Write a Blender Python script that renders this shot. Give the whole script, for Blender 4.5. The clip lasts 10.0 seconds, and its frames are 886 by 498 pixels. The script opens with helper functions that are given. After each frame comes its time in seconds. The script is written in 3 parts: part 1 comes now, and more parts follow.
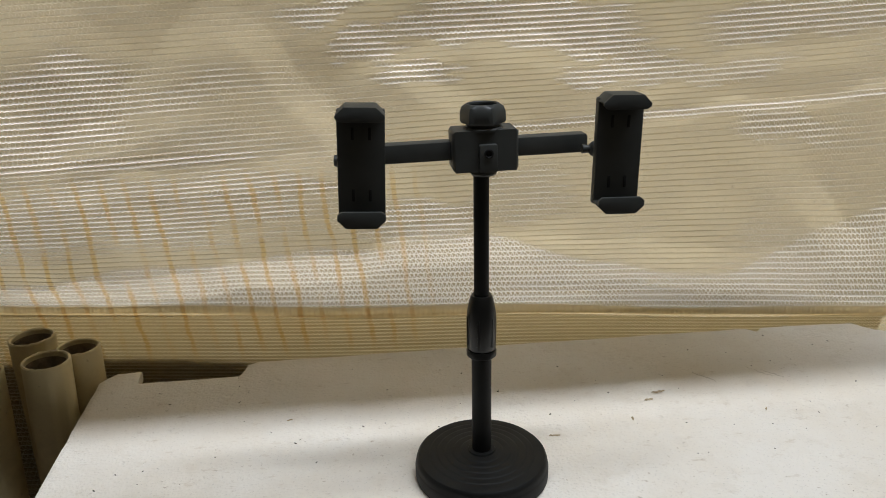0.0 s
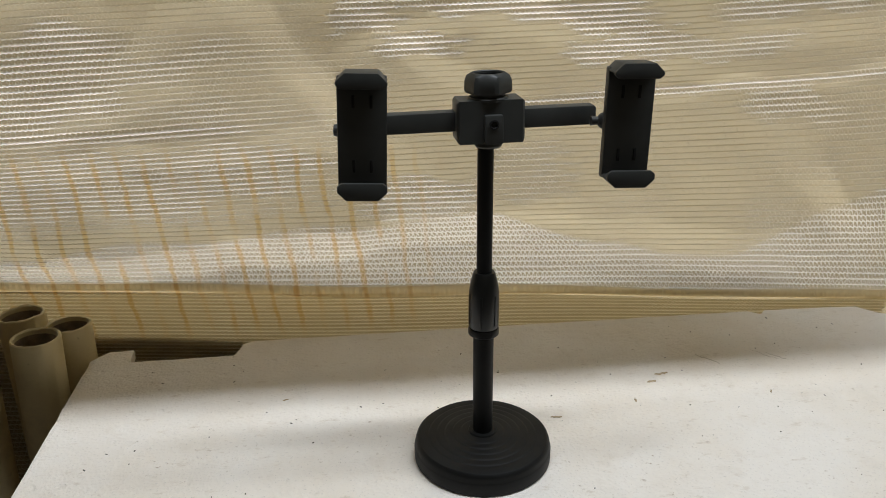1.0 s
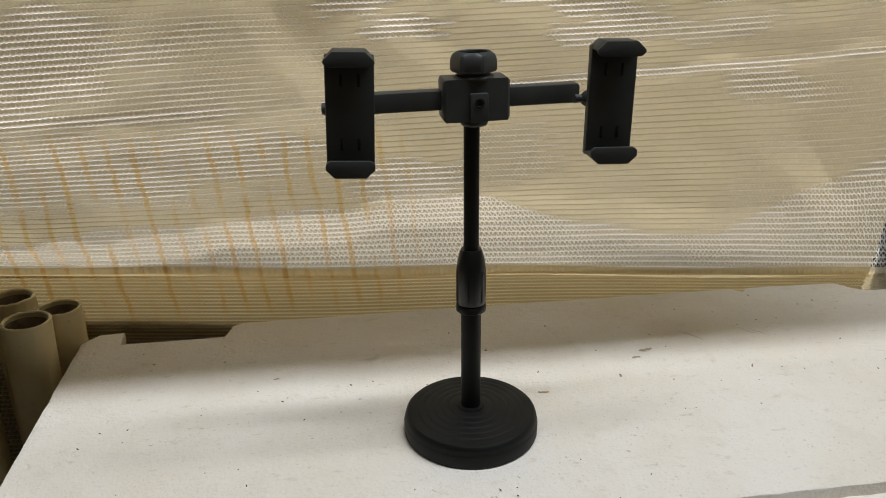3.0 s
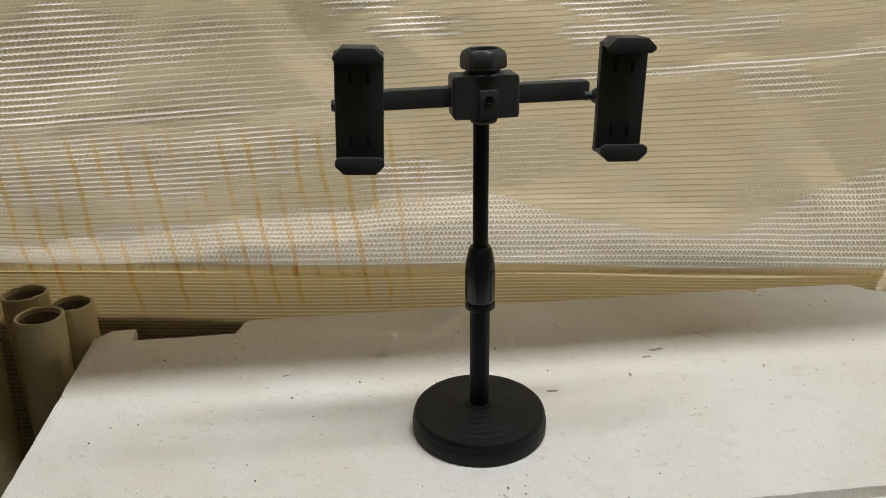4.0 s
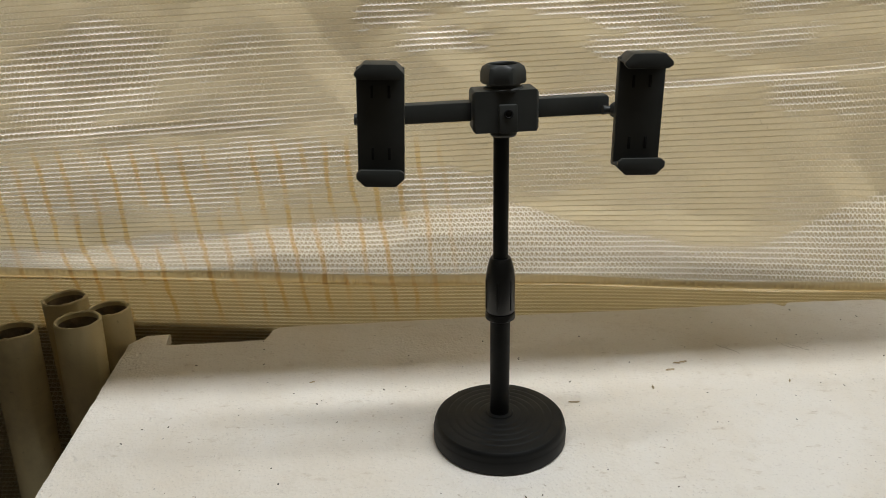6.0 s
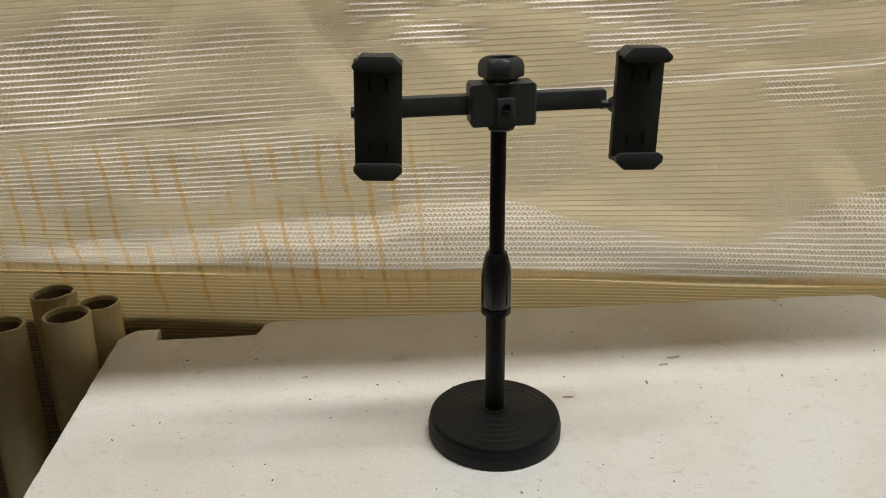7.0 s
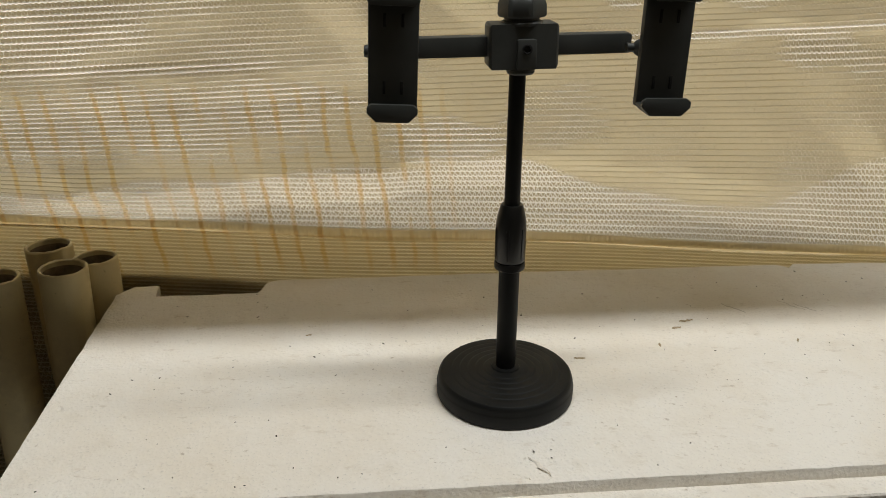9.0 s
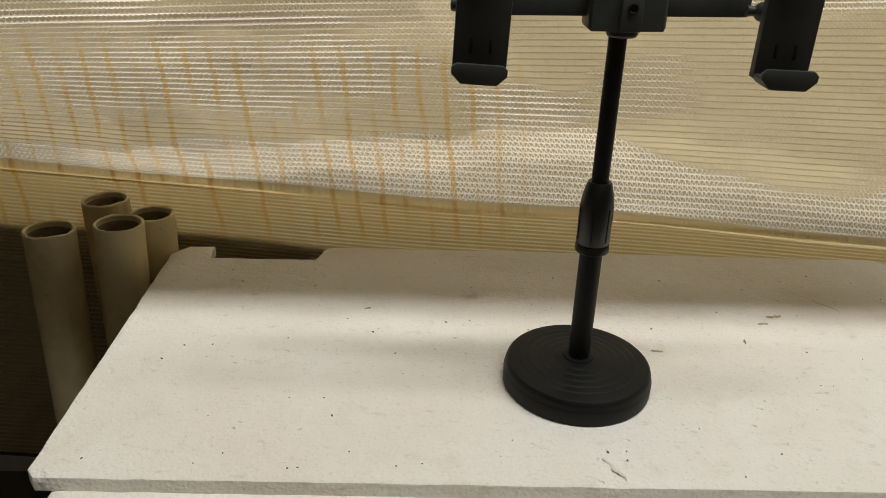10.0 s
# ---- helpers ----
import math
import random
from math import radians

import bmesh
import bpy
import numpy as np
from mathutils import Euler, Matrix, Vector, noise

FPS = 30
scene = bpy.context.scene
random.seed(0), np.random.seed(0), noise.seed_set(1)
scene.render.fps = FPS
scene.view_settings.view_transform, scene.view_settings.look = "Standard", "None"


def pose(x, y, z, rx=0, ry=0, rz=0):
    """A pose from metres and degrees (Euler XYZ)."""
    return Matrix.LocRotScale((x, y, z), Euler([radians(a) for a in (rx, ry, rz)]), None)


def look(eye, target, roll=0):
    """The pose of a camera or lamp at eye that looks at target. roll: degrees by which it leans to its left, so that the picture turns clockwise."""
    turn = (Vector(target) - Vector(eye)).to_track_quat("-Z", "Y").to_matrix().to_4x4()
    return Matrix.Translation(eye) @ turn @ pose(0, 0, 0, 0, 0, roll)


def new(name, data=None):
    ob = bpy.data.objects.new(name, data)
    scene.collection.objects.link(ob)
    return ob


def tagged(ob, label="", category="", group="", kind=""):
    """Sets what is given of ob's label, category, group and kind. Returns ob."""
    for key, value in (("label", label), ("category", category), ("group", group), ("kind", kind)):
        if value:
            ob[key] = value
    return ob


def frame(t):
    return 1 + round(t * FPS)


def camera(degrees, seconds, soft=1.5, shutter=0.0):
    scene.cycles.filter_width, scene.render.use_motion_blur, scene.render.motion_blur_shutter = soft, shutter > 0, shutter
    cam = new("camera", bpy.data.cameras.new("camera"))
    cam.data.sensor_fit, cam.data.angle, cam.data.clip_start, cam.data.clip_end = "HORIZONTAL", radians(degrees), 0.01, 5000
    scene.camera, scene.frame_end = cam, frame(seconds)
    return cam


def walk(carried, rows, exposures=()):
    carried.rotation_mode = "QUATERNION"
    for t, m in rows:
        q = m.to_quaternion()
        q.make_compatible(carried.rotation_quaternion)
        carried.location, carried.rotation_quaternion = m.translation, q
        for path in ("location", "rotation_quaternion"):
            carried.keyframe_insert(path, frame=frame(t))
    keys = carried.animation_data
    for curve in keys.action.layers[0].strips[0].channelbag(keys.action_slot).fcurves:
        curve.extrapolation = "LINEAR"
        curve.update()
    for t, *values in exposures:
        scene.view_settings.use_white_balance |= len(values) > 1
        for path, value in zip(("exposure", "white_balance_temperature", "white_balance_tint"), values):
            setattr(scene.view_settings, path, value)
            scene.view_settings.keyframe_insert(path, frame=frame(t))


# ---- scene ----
cam = camera(60.1, 10.0, soft=0.9)
PATH = [
    (0, (-0.008, -0.588, 0.427), (-0.081, 1.296, -0.241), -1.1),
    (0.2, (-0.009, -0.591, 0.426), (-0.079, 1.290, -0.248), -0.9),
    (0.5, (-0.014, -0.582, 0.417), (-0.08, 1.296, -0.269), -0.7),
    (1, (-0.015, -0.573, 0.413), (-0.073, 1.298, -0.291), -0.5),
    (1.5, (-0.009, -0.57, 0.41), (-0.052, 1.296, -0.307), -0.4),
    (2, (-0.001, -0.575, 0.405), (-0.026, 1.288, -0.32), -0.4),
    (2.5, (-0.009, -0.586, 0.409), (-0.031, 1.276, -0.321), -0.5),
    (2.7, (-0.015, -0.586, 0.409), (-0.036, 1.275, -0.324), -0.6),
    (4, (-0.012, -0.587, 0.406), (-0.07, 1.274, -0.325), -0.7),
    (4.5, (-0.006, -0.592, 0.415), (-0.092, 1.27, -0.308), -0.9),
    (5, (-0.001, -0.602, 0.411), (-0.12, 1.263, -0.301), -1.1),
    (5.5, (0.003, -0.598, 0.41), (-0.145, 1.268, -0.295), -1.2),
    (5.7, (0.005, -0.598, 0.411), (-0.154, 1.267, -0.294), -1.3),
    (6.8, (-0.008, -0.591, 0.409), (-0.139, 1.274, -0.301), -0.8),
    (7, (-0.006, -0.594, 0.409), (-0.126, 1.269, -0.309), -0.7),
    (7.5, (-0.01, -0.592, 0.399), (-0.088, 1.269, -0.33), -0.2),
    (8, (-0.018, -0.596, 0.393), (-0.087, 1.26, -0.348), 0.0),
    (8.5, (-0.017, -0.594, 0.396), (-0.098, 1.257, -0.358), 0.1),
    (9, (-0.021, -0.58, 0.381), (-0.128, 1.261, -0.393), 0.3),
    (9.5, (-0.028, -0.56, 0.372), (-0.192, 1.264, -0.432), 1.0),
    (9.7, (-0.032, -0.553, 0.372), (-0.219, 1.262, -0.447), 1.3),
    (10, (-0.046, -0.536, 0.366), (-0.271, 1.261, -0.483), 1.9),
]
walk(cam, [(t, look(eye, target, roll)) for t, eye, target, roll in PATH],
     exposures=[(0, -0.02, 6220, 11.5), (2.5, -0.08, 6320, 11), (5, -0.10, 6480, 10.5), (7.5, -0.12, 6680, 10), (10, -0.08, 6850, 9.5)])

# ---- light ----
world = bpy.data.worlds.new("sky")
scene.world = world
world.use_nodes = True
wn = world.node_tree
sky = wn.nodes.new("ShaderNodeTexSky")
sky.sky_type, sky.sun_disc = "NISHITA", False
sky.sun_elevation, sky.sun_rotation = radians(61), radians(20.5)
wn.nodes["Background"].inputs[1].default_value = 0.12
wn.links.new(sky.outputs[0], wn.nodes["Background"].inputs[0])

# the sun stands high outside, behind the cloth
sun = new("sun", bpy.data.lights.new("sun", "SUN"))
sun.data.energy, sun.data.angle, sun.data.color = 4.6, radians(0.6), (1, 0.95, 0.88)
sun.matrix_world = look((0.75, 2.0, 3.9), (0, 0, 0))

# added lamp in an invented roof slot, above and beside the box
slot_lamp = new("added_slot_light", bpy.data.lights.new("added_slot_light", "AREA"))
slot_lamp.data.shape, slot_lamp.data.size, slot_lamp.data.size_y = "RECTANGLE", 4.4, 0.36
slot_lamp.data.energy, slot_lamp.data.color = 176, (0.92, 0.96, 1.0)
slot_lamp.matrix_world = pose(1.3, -0.48, 4.25, 0, 0, 9.5)

# ---- materials ----


def material(name, rough=0.5, metal=0.0, spec=0.5):
    m = bpy.data.materials.new(name)
    m.use_nodes = True
    n, l = m.node_tree.nodes, m.node_tree.links
    b = n["Principled BSDF"]
    b.inputs["Roughness"].default_value = rough
    b.inputs["Metallic"].default_value = metal
    b.inputs["Specular IOR Level"].default_value = spec
    return m, n, l, b


def noise_node(n, l, scale, detail=4, rough=0.55, vec=None):
    t = n.new("ShaderNodeTexNoise")
    t.inputs["Scale"].default_value, t.inputs["Detail"].default_value = scale, detail
    t.inputs["Roughness"].default_value = rough
    if vec is not None:
        l.new(vec, t.inputs["Vector"])
    return t


def ramp(n, l, src, stops):
    r = n.new("ShaderNodeValToRGB")
    while len(r.color_ramp.elements) < len(stops):
        r.color_ramp.elements.new(0.5)
    for e, (p, c) in zip(r.color_ramp.elements, stops):
        e.position, e.color = p, (*c, 1) if len(c) == 3 else c
    l.new(src, r.inputs[0])
    return r.outputs[0]


def grey(v):
    return (v, v, v)


def mix(n, l, fac, a, b, mode="MIX"):
    x = n.new("ShaderNodeMix")
    x.data_type, x.blend_type = "RGBA", mode
    for sock, val in ((x.inputs[0], fac), (x.inputs[6], a), (x.inputs[7], b)):
        if hasattr(val, "links"):
            l.new(val, sock)
        else:
            sock.default_value = val if isinstance(val, (int, float)) else (*val, 1)
    return x.outputs[2]


def maths(n, l, op, a, b=0.0, c=0.0):
    x = n.new("ShaderNodeMath")
    x.operation = op
    for sock, val in zip(x.inputs, (a, b, c)):
        if hasattr(val, "links"):
            l.new(val, sock)
        else:
            sock.default_value = val
    return x.outputs[0]


def bump(n, l, b, height, strength, dist):
    k = n.new("ShaderNodeBump")
    k.inputs["Strength"].default_value, k.inputs["Distance"].default_value = strength, dist
    l.new(height, k.inputs["Height"])
    l.new(k.outputs[0], b.inputs["Normal"])


def coords(n):
    return n.new("ShaderNodeTexCoord").outputs["Object"]


def black_plastic(name, value, rough, spec=0.55):
    m, n, l, b = material(name, rough, spec=spec)
    co = coords(n)
    f = noise_node(n, l, 900, 2, vec=co)
    g = noise_node(n, l, 35, 3, vec=co)
    l.new(ramp(n, l, g.outputs[0], [(0.3, [value * k for k in (0.85, 0.92, 0.86)]), (0.75, [value * k for k in (1.25, 1.33, 1.22)])]), b.inputs["Base Color"])
    l.new(ramp(n, l, g.outputs[0], [(0.3, grey(rough - 0.06)), (0.7, grey(rough + 0.08))]), b.inputs["Roughness"])
    bump(n, l, b, f.outputs[0], 0.12, 0.0004)
    return m


PLASTIC = black_plastic("black_plastic", 0.044, 0.48)
PAINT = black_plastic("black_painted_steel", 0.0048, 0.5, 0.25)
SATIN = black_plastic("satin_black_plastic", 0.0042, 0.36)
# near-black that paints shade into slots, screw hole and bore
RECESS_BLACK = black_plastic("recess_black", 0.003, 0.7)


def styrofoam():
    m, n, l, b = material("expanded_polystyrene", 0.75, spec=0.3)
    co = coords(n)
    big = noise_node(n, l, 5.5, 5, 0.6, co)
    mid = noise_node(n, l, 26, 5, 0.65, co)
    beads = n.new("ShaderNodeTexVoronoi")
    beads.inputs["Scale"].default_value = 260
    l.new(co, beads.inputs["Vector"])
    fine = noise_node(n, l, 420, 2, 0.5, co)
    base = ramp(n, l, big.outputs[0], [(0.3, (0.80, 0.725, 0.605)), (0.62, (0.86, 0.815, 0.73))])
    dirt = ramp(n, l, mid.outputs[0], [(0.56, grey(0)), (0.82, grey(0.34))])
    c = mix(n, l, dirt, base, (0.56, 0.47, 0.34))
    flecks = noise_node(n, l, 150, 3, 0.6, co)
    spread = noise_node(n, l, 9, 3, 0.6, co)
    fl = maths(n, l, "MULTIPLY", ramp(n, l, flecks.outputs[0], [(0.64, grey(0)), (0.72, grey(0.7))]), ramp(n, l, spread.outputs[0], [(0.45, grey(0)), (0.65, grey(1))]))
    c = mix(n, l, fl, c, (0.36, 0.27, 0.17))
    smear_map = n.new("ShaderNodeMapping")
    smear_map.inputs["Scale"].default_value = (1.0, 2.2, 1.0)
    smear_map.inputs["Rotation"].default_value = (0, 0, radians(24))
    l.new(co, smear_map.inputs[0])
    smear = noise_node(n, l, 44, 4, 0.7, smear_map.outputs[0])
    c = mix(n, l, ramp(n, l, smear.outputs[0], [(0.60, grey(0)), (0.74, grey(0.42))]), c, (0.50, 0.40, 0.27))
    pits = ramp(n, l, fine.outputs[0], [(0.60, grey(0)), (0.76, grey(0.35))])
    c = mix(n, l, pits, c, (0.40, 0.37, 0.33))
    l.new(c, b.inputs["Base Color"])
    pock = n.new("ShaderNodeTexVoronoi")
    pock.inputs["Scale"].default_value = 38
    wob = n.new("ShaderNodeVectorMath")
    wob.operation = "MULTIPLY_ADD"
    l.new(mid.outputs["Color"], wob.inputs[0])
    wob.inputs[1].default_value = (0.02, 0.02, 0.02)
    l.new(co, wob.inputs[2])
    l.new(wob.outputs[0], pock.inputs["Vector"])
    pick = n.new("ShaderNodeSeparateColor")
    l.new(pock.outputs["Color"], pick.inputs[0])
    rim = n.new("ShaderNodeMapRange")
    rim.interpolation_type = "SMOOTHSTEP"
    for k, val in enumerate((0.06, 0.17, 1.0, 0.0)):
        rim.inputs[k + 1].default_value = val
    l.new(pock.outputs["Distance"], rim.inputs[0])
    pits_big = maths(n, l, "MULTIPLY", rim.outputs[0], maths(n, l, "GREATER_THAN", pick.outputs[0], 0.72))
    h = maths(n, l, "MULTIPLY_ADD", beads.outputs["Distance"], 0.16, maths(n, l, "MULTIPLY_ADD", fine.outputs[0], 0.20, mid.outputs[0]))
    h = maths(n, l, "MULTIPLY_ADD", pits_big, -0.38, h)
    bump(n, l, b, h, 0.55, 0.005)
    return m


FOAM = styrofoam()


def pvc():
    m, n, l, b = material("cream_pvc", 0.42, spec=0.45)
    co = coords(n)
    info = n.new("ShaderNodeObjectInfo")
    g = noise_node(n, l, 18, 5, 0.65, co)
    f = noise_node(n, l, 160, 3, 0.6, co)
    base = ramp(n, l, info.outputs["Random"], [(0.0, (0.60, 0.50, 0.27)), (1.0, (0.67, 0.57, 0.33))])
    dirt = ramp(n, l, g.outputs[0], [(0.48, grey(0)), (0.78, grey(0.7))])
    c = mix(n, l, dirt, base, (0.34, 0.27, 0.16))
    spots = ramp(n, l, f.outputs[0], [(0.66, grey(0)), (0.76, grey(0.5))])
    c = mix(n, l, spots, c, (0.2, 0.15, 0.09))
    l.new(c, b.inputs["Base Color"])
    bump(n, l, b, f.outputs[0], 0.1, 0.0006)
    return m


PVC = pvc()


def stain_mask(n, l, co):
    """Rows of rust-coloured drips, hanging about a finger's width apart."""
    sep = n.new("ShaderNodeSeparateXYZ")
    l.new(co, sep.inputs[0])
    x, z = sep.outputs[0], sep.outputs[2]
    sway = noise_node(n, l, 14, 2, 0.5, co)
    wob = noise_node(n, l, 60, 2, 0.5, co)
    # drips lean a little with height
    u = maths(n, l, "MULTIPLY_ADD", z, 0.10, x)
    u = maths(n, l, "MULTIPLY_ADD", sway.outputs[0], 0.012, u)
    u = maths(n, l, "MULTIPLY_ADD", wob.outputs[0], 0.005, u)
    cell = maths(n, l, "PINGPONG", maths(n, l, "MULTIPLY", u, 1 / 0.0275), 0.5)
    line = n.new("ShaderNodeMapRange")
    line.interpolation_type = "SMOOTHSTEP"
    for i, v in enumerate((0.05, 0.15, 1.0, 0.0)):
        line.inputs[i + 1].default_value = v
    l.new(cell, line.inputs[0])
    mp = n.new("ShaderNodeMapping")
    mp.inputs["Scale"].default_value = (1, 1, 0.35)
    l.new(co, mp.inputs[0])
    gaps = noise_node(n, l, 32, 3, 0.6, mp.outputs[0])
    g = ramp(n, l, gaps.outputs[0], [(0.33, grey(0)), (0.52, grey(1))])
    m = maths(n, l, "MULTIPLY", line.outputs[0], g)

    def band(src, a0, a1):
        r = n.new("ShaderNodeMapRange")
        r.interpolation_type = "SMOOTHSTEP"
        r.inputs[1].default_value, r.inputs[2].default_value = a0, a1
        l.new(src, r.inputs[0])
        return r.outputs[0]

    m = maths(n, l, "MULTIPLY", m, band(x, 0.02, -0.08))
    m = maths(n, l, "MULTIPLY", m, band(z, 0.235, 0.19))
    return maths(n, l, "MULTIPLY", m, band(z, -0.03, 0.01))


def cloth(name, light, dark, through_colour, share, rough, stain, dim_colour, dim_through, dim_share):
    """Knitted plastic: bright and dull patches painted into the tone, grime specks, drip stains, and daylight shining
    through.
    """
    m, n, l, b = material(name, rough, spec=0.35)
    co = coords(n)
    big = noise_node(n, l, 7, 4, 0.6, co)
    fine = noise_node(n, l, 240, 2, 0.5, co)
    c = ramp(n, l, big.outputs[0], [(0.3, dark), (0.7, light)])
    # paint slack cloth duller, standing in for patches that catch less light
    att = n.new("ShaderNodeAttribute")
    att.attribute_name = "painted_dim"
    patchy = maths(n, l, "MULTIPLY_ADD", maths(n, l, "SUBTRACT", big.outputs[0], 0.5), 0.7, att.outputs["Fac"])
    painted_dim = ramp(n, l, patchy, [(0.35, grey(0.0)), (0.92, grey(1.0))])
    c = mix(n, l, painted_dim, c, dim_colour)
    t = mix(n, l, painted_dim, through_colour, dim_through)
    sm = stain_mask(n, l, co)
    sm = maths(n, l, "MULTIPLY", sm, stain)
    c = mix(n, l, sm, c, (0.48, 0.31, 0.08))
    grime = ramp(n, l, noise_node(n, l, 330, 2, 0.5, co).outputs[0], [(0.72, grey(0)), (0.78, grey(0.7))])
    c = mix(n, l, grime, c, (0.12, 0.09, 0.05))
    l.new(c, b.inputs["Base Color"])
    bump(n, l, b, fine.outputs[0], 0.15, 0.0005)
    tr = n.new("ShaderNodeBsdfTranslucent")
    l.new(mix(n, l, sm, t, (0.70, 0.47, 0.14)), tr.inputs[0])
    ms = n.new("ShaderNodeMixShader")
    l.new(maths(n, l, "MULTIPLY_ADD", painted_dim, dim_share - share, share), ms.inputs[0])
    l.new(b.outputs[0], ms.inputs[1])
    l.new(tr.outputs[0], ms.inputs[2])
    l.new(ms.outputs[0], n["Material Output"].inputs[0])
    return m


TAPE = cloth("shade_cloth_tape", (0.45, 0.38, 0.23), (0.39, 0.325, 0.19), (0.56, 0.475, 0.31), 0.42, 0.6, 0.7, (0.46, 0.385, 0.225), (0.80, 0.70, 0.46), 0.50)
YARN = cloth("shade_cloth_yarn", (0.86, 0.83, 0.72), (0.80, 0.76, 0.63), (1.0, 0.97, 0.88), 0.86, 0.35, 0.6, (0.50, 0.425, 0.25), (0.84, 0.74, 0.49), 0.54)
ROLL = cloth("shade_cloth_roll", (0.74, 0.66, 0.48), (0.66, 0.58, 0.40), (0.95, 0.88, 0.70), 0.70, 0.6, 0.5, (0.66, 0.58, 0.40), (0.95, 0.86, 0.66), 0.70)
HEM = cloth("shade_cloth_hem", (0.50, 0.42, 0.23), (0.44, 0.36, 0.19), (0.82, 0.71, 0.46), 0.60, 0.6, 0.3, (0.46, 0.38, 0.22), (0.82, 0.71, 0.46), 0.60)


def plain(name, a, b2, scale, rough):
    m, n, l, b = material(name, rough)
    co = coords(n)
    g = noise_node(n, l, scale, 6, 0.6, co)
    l.new(ramp(n, l, g.outputs[0], [(0.3, a), (0.7, b2)]), b.inputs["Base Color"])
    bump(n, l, b, g.outputs[0], 0.3, 0.01)
    return m


# paler than the other unseen walls, to bounce fill onto the stand
FILL_PLASTER = plain("fill_bounce_plaster", (0.085, 0.066, 0.040), (0.12, 0.095, 0.058), 4, 0.9)
CONCRETE = plain("grey_concrete", (0.06, 0.05, 0.04), (0.10, 0.085, 0.065), 9, 0.85)
# for unseen added walls, kept very dark to cut the fill light
PLASTER = plain("dim_unseen_plaster", (0.045, 0.035, 0.022), (0.07, 0.055, 0.035), 4, 0.9)
EARTH = plain("dry_earth", (0.30, 0.22, 0.13), (0.40, 0.31, 0.19), 3, 0.95)
GRIME_SHADE = plain("mud_and_bore_shade", (0.16, 0.12, 0.07), (0.30, 0.23, 0.14), 90, 0.95)
CRUMB = plain("dark_crumb", (0.03, 0.025, 0.02), (0.10, 0.07, 0.04), 300, 0.9)
DARK = plain("dark_added_board", (0.02, 0.018, 0.015), (0.045, 0.04, 0.03), 25, 0.9)

# ---- mesh helpers ----


def mesh_of(name, bm, mat, smooth=True):
    me = bpy.data.meshes.new(name)
    bmesh.ops.recalc_face_normals(bm, faces=bm.faces)
    bm.to_mesh(me)
    bm.free()
    me.materials.append(mat)
    if smooth:
        for p in me.polygons:
            p.use_smooth = True
        me.set_sharp_from_angle(angle=radians(32))
    return me


def part(name, bm, mat, parent=None, label="", m=None):
    ob = new(name, mesh_of(name, bm, mat))
    if parent is not None:
        ob.parent = parent
    if m is not None:
        ob.matrix_basis = m
    if label:
        ob["label"] = label
    return ob


def lathe(profile, seg=64, closed=False):
    """A turned solid from (radius, z) pairs; radius 0 closes an end."""
    bm = bmesh.new()
    rings = []
    for r, z in profile:
        if r < 1e-6:
            rings.append([bm.verts.new((0, 0, z))])
        else:
            rings.append([bm.verts.new((r * math.cos(2 * math.pi * i / seg), r * math.sin(2 * math.pi * i / seg), z)) for i in range(seg)])
    pairs = list(zip(rings, rings[1:]))
    if closed:
        pairs.append((rings[-1], rings[0]))
    for a, b in pairs:
        for i in range(seg):
            j = (i + 1) % seg
            f = [a[i % len(a)], a[j % len(a)], b[j % len(b)], b[i % len(b)]]
            f = list(dict.fromkeys(f))
            if len(f) > 2:
                bm.faces.new(f)
    return bm


def prism(outline, y0, y1, bevel=0.0):
    """An (x, z) outline pushed from y0 to y1, with rounded edges."""
    bm = bmesh.new()
    a = [bm.verts.new((x, y0, z)) for x, z in outline]
    b = [bm.verts.new((x, y1, z)) for x, z in outline]
    bm.faces.new(a)
    bm.faces.new(b[::-1])
    for i in range(len(a)):
        j = (i + 1) % len(a)
        bm.faces.new((a[i], b[i], b[j], a[j]))
    if bevel:
        bmesh.ops.bevel(bm, geom=bm.edges[:], offset=bevel, segments=2, profile=0.6, affect="EDGES", clamp_overlap=True)
    return bm


def chamfered(w, h, c):
    """Outline of a rectangle with cut corners, centred."""
    w, h = w / 2, h / 2
    return [(-w + c, -h), (w - c, -h), (w, -h + c), (w, h - c), (w - c, h), (-w + c, h), (-w, h - c), (-w, -h + c)]


def block(x0, x1, y0, y1, z0, z1, bevel=0.0):
    return prism([(x0, z0), (x1, z0), (x1, z1), (x0, z1)], y0, y1, bevel)


def thing(name, label, category, m, group="", kind=""):
    ob = new(name)
    ob.matrix_basis = m
    ob.empty_display_size = 0.05
    return tagged(ob, label, category, group, kind)


SKEW = 8.4                     # the box and the cloth stand at this angle
FRAME = pose(0, 0, 0, 0, 0, SKEW)
FLOOR = -0.40

# ---- the shelter: unseen walls and roof added to shape the light ----


def structure(name, bm, mat, label, category, m=FRAME):
    ob = part(name, bm, mat, m=m)
    return tagged(ob, label, category, kind="structure")


structure("ground", block(-60, 60, -60, 60, FLOOR - 0.3, FLOOR), EARTH, "bare brown earth ground around the shelter", "ground")
structure("floor", block(-1.3, 3.6, -2.0, 0.31, FLOOR, FLOOR + 0.02), CONCRETE, "rough grey concrete floor under the box", "floor")
structure("wall_left", block(-1.4, -1.3, -2.0, 0.55, FLOOR, 4.3), PLASTER, "unseen dark side wall added to cut fill light", "wall")
structure("wall_right", block(3.6, 3.7, -2.0, 0.55, FLOOR, 4.3), PLASTER, "unseen dark side wall added to cut fill light", "wall")
